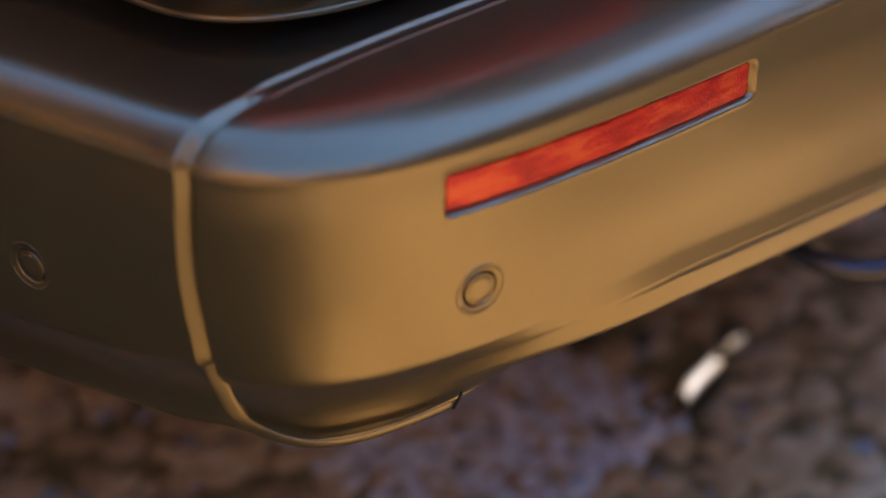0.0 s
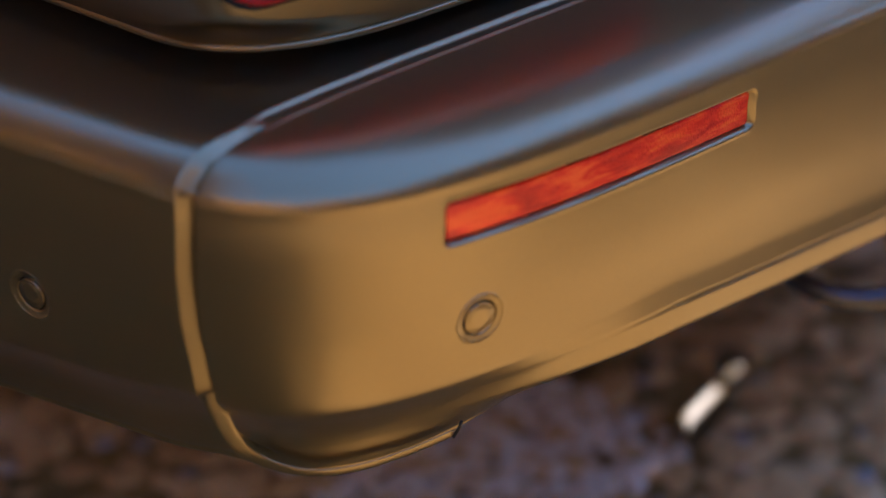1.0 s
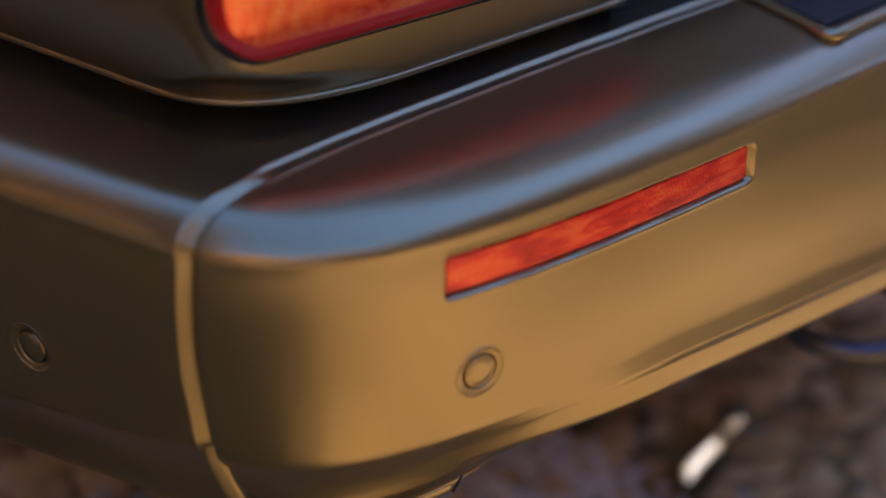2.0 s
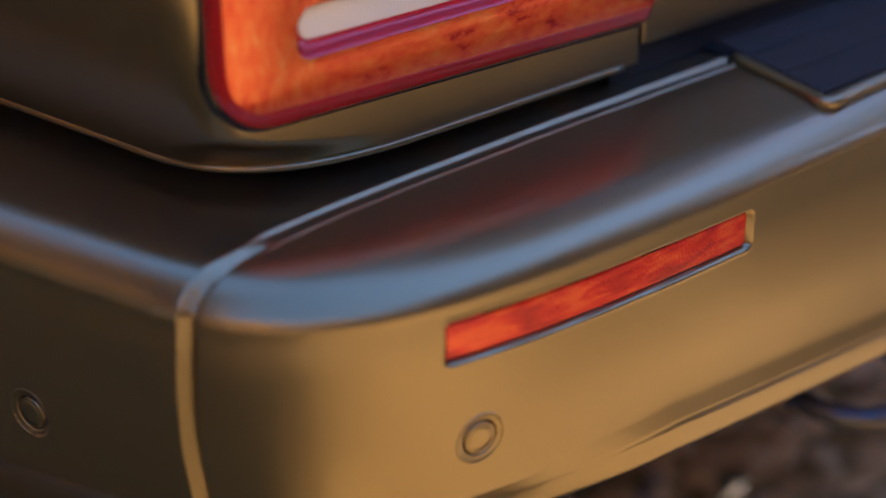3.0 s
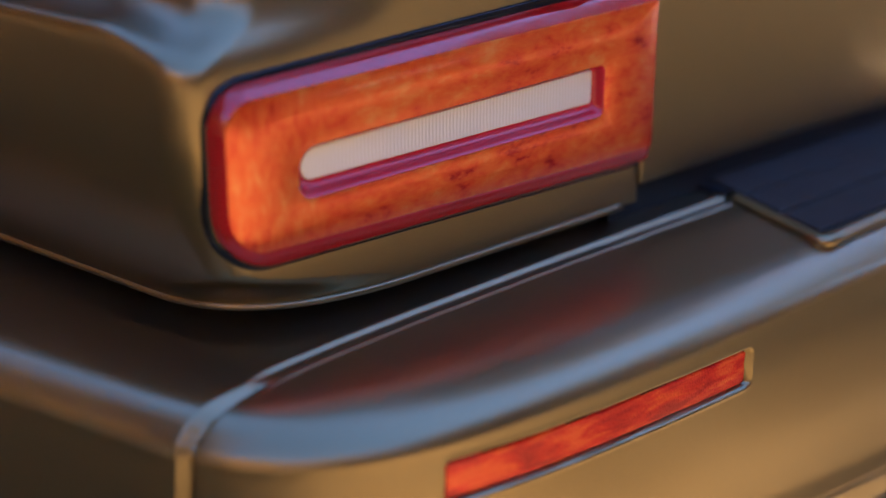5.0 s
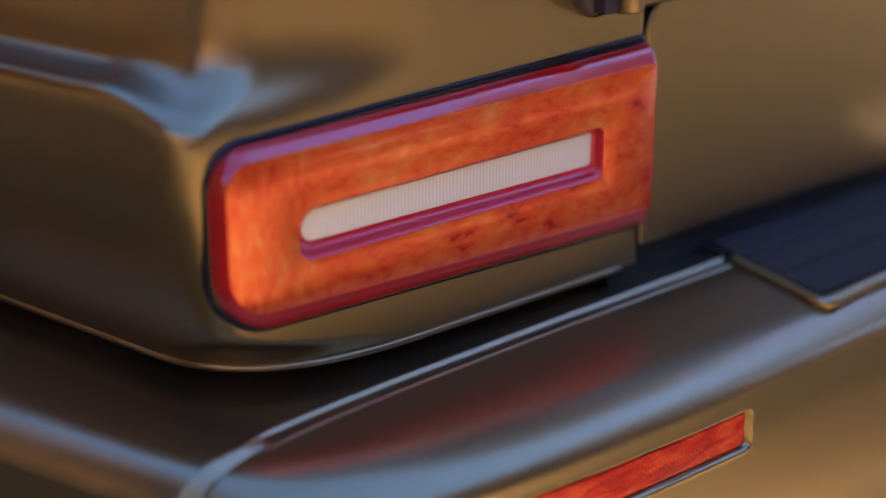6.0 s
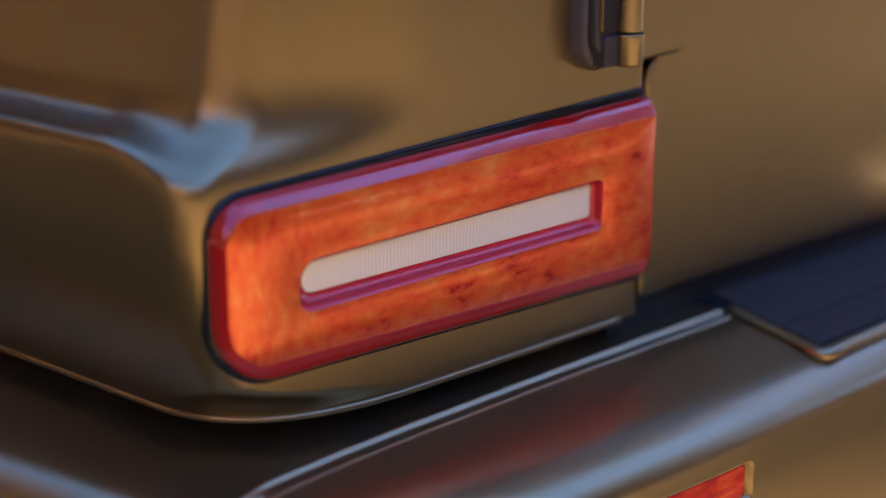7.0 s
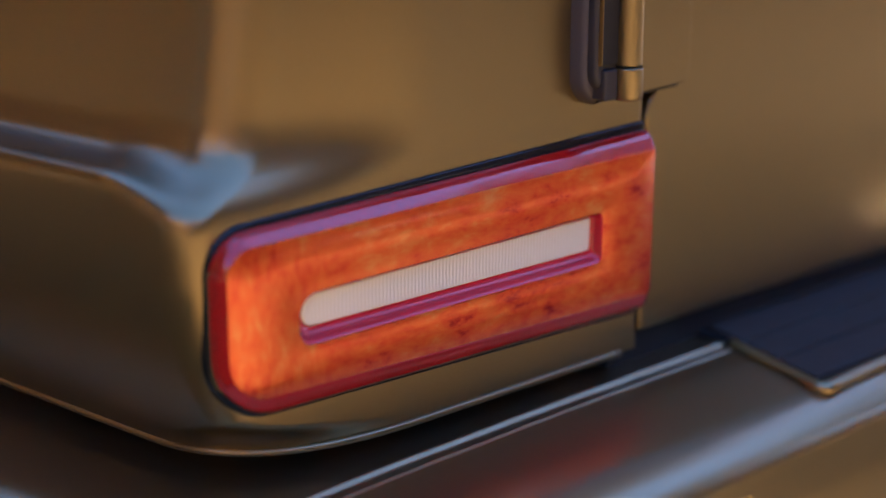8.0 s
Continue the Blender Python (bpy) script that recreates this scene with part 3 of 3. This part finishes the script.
def door_hinge():
    hinge = rounded_bar("door_hinge", 0.0172, 0.056, 0.953, 1.16, 0.052, 0.034, GASKET, car, "bronze barrel hinge on a dark grey gasket", 0.022, 0.005)
    rounded_bar("bracket", 0.021, 0.060, 0.964, 1.15, 0.034, 0.026, GREY, hinge, "dark bracket", 0.016, 0.004)
    box("slot", (0.0255, 0.0235, 0.985), (0.046, 0.030, 1.15), BLACK, hinge, "dark slot", 0.001)
    box("blade", (0.0243, 0.0228, 0.985), (0.0252, 0.030, 1.15), PAINT, hinge, "thin bronze blade edge")
    c = (0.0545, 0.0235, 0)
    lathe("barrel", c, (0, 0, 1), [(0.0112, 1.15), (0.0112, 0.9850), (0.0112, 0.9838), (0.0106, 0.9828), (0.003, 0.9826)], PAINT, hinge, "bronze hinge barrel", 32)
    lathe("knuckle", c, (0, 0, 1), [(0.003, 0.9814), (0.0118, 0.9814), (0.0124, 0.9808), (0.0124, 0.9798), (0.0124, 0.9602), (0.0121, 0.9585), (0.0108, 0.9570), (0.0, 0.9565)], PAINT, hinge, "rounded bronze lower knuckle", 32)
    box("knuckle_arm", (0.028, 0.0225, 0.9575), (0.0500, 0.036, 0.9815), GREY, hinge, "dark grey hinge arm", 0.002)
    slab("leaf", [(0.062, 0.985), (0.0820, 0.985), (0.0820, 0.9555), (0.1400, 0.9585), (0.1450, 0.962), (0.1468, 0.968), (0.1468, 1.15), (0.062, 1.15)], 0.0365, 0.0470, PAINT, hinge, "flat bronze hinge leaf", 0.0015)
    # added plate whose black margin draws a dark line round the leaf
    slab("leaf_outline", [(0.070, 0.9515), (0.1415, 0.9545), (0.1480, 0.9590), (0.1502, 0.9665), (0.1502, 1.15), (0.070, 1.15)], 0.0450, 0.0495, BLACK, hinge, "thin black plate added as an outline round the hinge leaf")


door_hinge()
tube("panel_lip", [(*p, 0.7405) for p in plan(LIP, np.linspace(1.0, 0, 60, endpoint=False), np.linspace(0, 1, 80, endpoint=False), (np.linspace(0, 1, 20), 0.083))], 0.0031, PAINT, car)

# --- shell behind: plain roof, far side and front that close the car, and what it stands on
box("body_shell", (-0.22, 0.16, 0.88), (1.239, 4.2, 1.74), PAINT, car, "plain closed body of the car", 0.05)
box("underbody", (-0.05, 0.45, 0.33), (1.12, 4.0, 0.89), BLACK, car, "dark underbody")
for x in (-0.18, 1.22):
    for y in (1.35, 3.6):
        wheel = lathe("wheel", (x - 0.12, y, 0.385), (1, 0, 0), [(0.0, 0.03), (0.22, 0.03), (0.24, 0.0), (0.36, 0.0), (0.385, 0.03), (0.385, 0.21), (0.36, 0.24), (0.24, 0.24), (0.22, 0.21), (0.0, 0.21)], TYRE, car, "black tyre")


# ---------------------------------------------------------------- on the ground
def lump(rng, centre, size, flat, seg=6):
    """A small uneven lump: verts and faces."""
    rows, verts = 4, []
    turn = rng.uniform(0, 6.28)
    for i in range(rows):
        h = -0.2 + 1.2 * i / (rows - 1)
        w = math.sqrt(max(0.03, 1 - h * h))
        for k in range(seg):
            a = turn + 6.283 * k / seg
            r = size * w * rng.uniform(0.75, 1.2)
            verts.append((centre[0] + r * math.cos(a), centre[1] + 0.8 * r * math.sin(a), centre[2] + h * size * flat))
    faces = [(i * seg + k, i * seg + (k + 1) % seg, (i + 1) * seg + (k + 1) % seg, (i + 1) * seg + k) for i in range(rows - 1) for k in range(seg)]
    faces.append([(rows - 1) * seg + k for k in range(seg)])
    return verts, faces


def scatter(name, count, region, sizes, flat, mat, label, seed, seg=6):
    rng = random.Random(seed)
    verts, faces = [], []
    for _ in range(count):
        x, y = rng.uniform(*region[0]), rng.uniform(*region[1])
        z = 0.02 * (noise.noise((x * 1.5, y * 1.5, 0)) - 0.4) + 0.3 * noise.noise((x * 0.05, y * 0.05, 3)) * math.hypot(x, y) / 30
        v, f = lump(rng, (x, y, z - 0.001), rng.uniform(*sizes), flat, seg)
        faces += [[k + len(verts) for k in g] for g in f]
        verts += v
    return tagged(mesh_object(name, verts, faces, mat), label, name.replace("_", " "), kind="stuff")


scatter("stones", 320, ((-0.4, 1.6), (-0.2, 1.5)), (0.006, 0.018), 0.6, STONE, "small pale grey stones strewn over brown soil", 3)
scatter("pebbles", 620, ((0.04, 0.42), (0.175, 0.52)), (0.006, 0.017), 0.5, PEBBLE, "bluish pale pebbles gathered under the bumper", 8)
scatter("leaf_litter", 5200, ((-0.5, 1.9), (-0.05, 1.9)), (0.010, 0.034), 0.18, LITTER, "brown and ochre leaf litter lying on the soil", 5)


def dry_leaf(points, width, seed):
    """A curled dry leaf along a line on the ground."""
    rng = random.Random(seed)
    line = smooth_line(points, 14)
    d = np.gradient(line, axis=0)
    side = np.stack([-d[:, 1], d[:, 0], 0 * d[:, 0]], 1)
    side /= np.linalg.norm(side, axis=1, keepdims=True)
    w = width * np.sin(np.linspace(0.12, 3.0, 14)) ** 0.7
    cols = [line + side * (w * k)[:, None] + np.array((0, 0, 0.25 * width * k * k + rng.uniform(0, 0.002))) for k in (-1, -0.5, 0, 0.5, 1)]
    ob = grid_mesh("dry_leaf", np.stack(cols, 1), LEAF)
    ob.modifiers.new("thickness", "SOLIDIFY").thickness = 0.0015
    return tagged(ob, "curled pale yellow dry leaf on the soil", "leaf", group="dry leaves under the car")


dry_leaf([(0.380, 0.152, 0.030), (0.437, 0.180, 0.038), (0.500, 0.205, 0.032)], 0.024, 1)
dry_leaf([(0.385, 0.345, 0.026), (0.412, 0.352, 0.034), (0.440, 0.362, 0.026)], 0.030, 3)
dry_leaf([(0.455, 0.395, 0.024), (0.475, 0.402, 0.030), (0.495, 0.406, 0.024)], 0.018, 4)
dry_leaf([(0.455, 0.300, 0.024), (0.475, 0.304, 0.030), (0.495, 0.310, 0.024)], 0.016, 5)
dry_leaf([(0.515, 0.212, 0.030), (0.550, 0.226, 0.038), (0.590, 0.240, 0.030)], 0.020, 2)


# ---------------------------------------------------------------- unseen trees added round the car, for shade left of the bumper and ochre reflections
def tree(x, y, crown, radius, seed):
    rng = random.Random(seed)
    base = new("tree")
    base.location = (x, y, 0)
    c = np.array(crown)
    tube("trunk", smooth_line([(0, 0, -0.2), (0.05, 0.02, 1.2), (-0.02, 0.05, 2.6), (c[0] * 0.5, c[1] * 0.5, c[2] - 0.2)], 16), 0.13, BARK, base)
    for k in range(9):
        a = 6.283 * k / 9
        tip = c + radius * np.array((0.8 * math.cos(a), 0.8 * math.sin(a), rng.uniform(-0.5, 0.5)))
        tube("limb", smooth_line([(0, 0.03, 2.4), tuple((c + tip) / 2 * np.array((0.8, 0.8, 0.9))), tuple(tip)], 8), 0.035, BARK, base)
    n = int(5200 * max(1, (radius / 2.7) ** 2.5))
    r = np.random.RandomState(seed)
    d = r.normal(size=(n, 3))
    d /= np.linalg.norm(d, axis=1, keepdims=True)
    p = c + d * (radius * r.uniform(0.25, 1.0, (n, 1)) ** 0.6) * np.array((1, 1, 0.8)) * (0.85 + 0.25 * np.sin(d[:, :1] * 7 + d[:, 1:2] * 5))
    a, b = r.normal(size=(n, 3)) * 0.075, r.normal(size=(n, 3)) * 0.045
    verts = np.stack([p - a, p - b, p + a, p + b], 1).reshape(-1, 3)
    mesh_object("crown", verts, [(4 * k, 4 * k + 1, 4 * k + 2, 4 * k + 3) for k in range(n)], FOLIAGE, base, "", False)
    return tagged(base, "unseen autumn tree with ochre leaves, added for shade and reflections", "tree", group="autumn trees round the car")


BARK = material("tree_bark", (0.12, 0.09, 0.065), 0.9)
bumped(BARK, noisy(BARK, 25.0, 5.0, 0.6, (1, 1, 0.2)), 0.8, 0.02)
FOLIAGE = material("autumn_foliage", (0.2, 0.12, 0.03), 0.6)
link(FOLIAGE, ramp(FOLIAGE, noisy(FOLIAGE, 3.0), [(0.3, (0.24, 0.125, 0.020)), (0.7, (0.50, 0.30, 0.06))]), bsdf(FOLIAGE).inputs["Base Color"])
# added crowns that block the sun over chosen parts of the ground
first = tree(3.45, 1.15, (-0.35, -0.80, 5.2), 1.9, 4)
copy_thing(first, pose(8.5, 0.5, -1.0, 0, 0, 0))
copy_thing(first, pose(2.9, 4.65, 0.0, 0, 0, 0))
copy_thing(first, pose(4.1, 3.3, 0.0, 0, 0, 0) @ Matrix.Scale(1.35, 4))
for x, y, big in ((2.0, 7.1, 1.25), (1.0, 10.5, 1.5)):
    copy_thing(first, pose(x, y, 0.0, 0, 0, 0) @ Matrix.Scale(big, 4))
# out-of-view trees added to give the paint something ochre to reflect
grove = tree(-7.0, 0.6, (0.3, 0.0, 3.1), 2.7, 9)
for x, y, turn in ((-7.6, -3.6, 70), (-7.2, 4.8, 150), (-7.4, 9.5, 210), (-9.0, -12.0, 300), (-4.0, -19.0, 20), (3.5, -21.0, 95), (19.0, -30.0, 170), (30.0, -26.0, 240), (15.5, 4.0, 10), (11.0, 12.0, 80)):
    copy_thing(grove, pose(x, y, 0, 0, 0, turn))
copy_thing(first, pose(-3.7, 0.7, -1.6, 0, 0, 200) @ Matrix.Scale(1.1, 4))
tall = tree(6.5, -13.0, (0.3, 0.2, 8.6), 4.2, 12)
for x, y, turn in ((11.0, -9.5, 120), (16.0, -4.0, 260)):
    copy_thing(tall, pose(x, y, 0, 0, 0, turn))
for k in range(15):
    a = radians(128 + 13.5 * k)
    far_off = 15.0 + 3.0 * (k % 3)
    copy_thing(tall, pose(far_off * math.cos(a), far_off * math.sin(a), -1.6 - 0.8 * (k % 2), 0, 0, 47 * k))
for x, y, down, turn in ((-2.2, 12.5, -2.6, 30), (-4.4, 9.0, -3.2, 140), (-8.6, 10.5, -2.4, 250)):
    copy_thing(tall, pose(x, y, down, 0, 0, turn))
for x, y, turn in ((9.5, -16.0, 40), (14.5, -12.5, 130), (5.0, -17.5, 200), (0.0, -17.0, 290), (-6.0, -15.5, 15), (18.0, -8.5, 75)):
    copy_thing(grove, pose(x, y, -0.4, 0, 0, turn) @ Matrix.Scale(1.2, 4))


def horizon_woods():
    """Unseen autumn woods added all round, whose leaves close the horizon in reflections."""
    r = np.random.RandomState(21)
    n = 26000
    a, far_off = r.uniform(0, 2 * math.pi, n), r.uniform(22.0, 34.0, n)
    top = 6.0 + 1.6 * np.sin(a * 5.0) + 1.2 * np.sin(a * 13.0 + 1.0) + 0.7 * np.sin(a * 29.0)
    p = np.stack([far_off * np.cos(a), far_off * np.sin(a), top * r.uniform(0, 1, n) ** 0.8], 1)
    u, v = r.normal(size=(n, 3)) * 0.34, r.normal(size=(n, 3)) * 0.22
    verts = np.stack([p - u, p - v, p + u, p + v], 1).reshape(-1, 3)
    ob = mesh_object("horizon_woods", verts, [(4 * k, 4 * k + 1, 4 * k + 2, 4 * k + 3) for k in range(n)], FOLIAGE, smooth=False)
    return tagged(ob, "unseen ochre autumn woods, added to cover the bright horizon in reflections", "woods", kind="stuff")


horizon_woods()
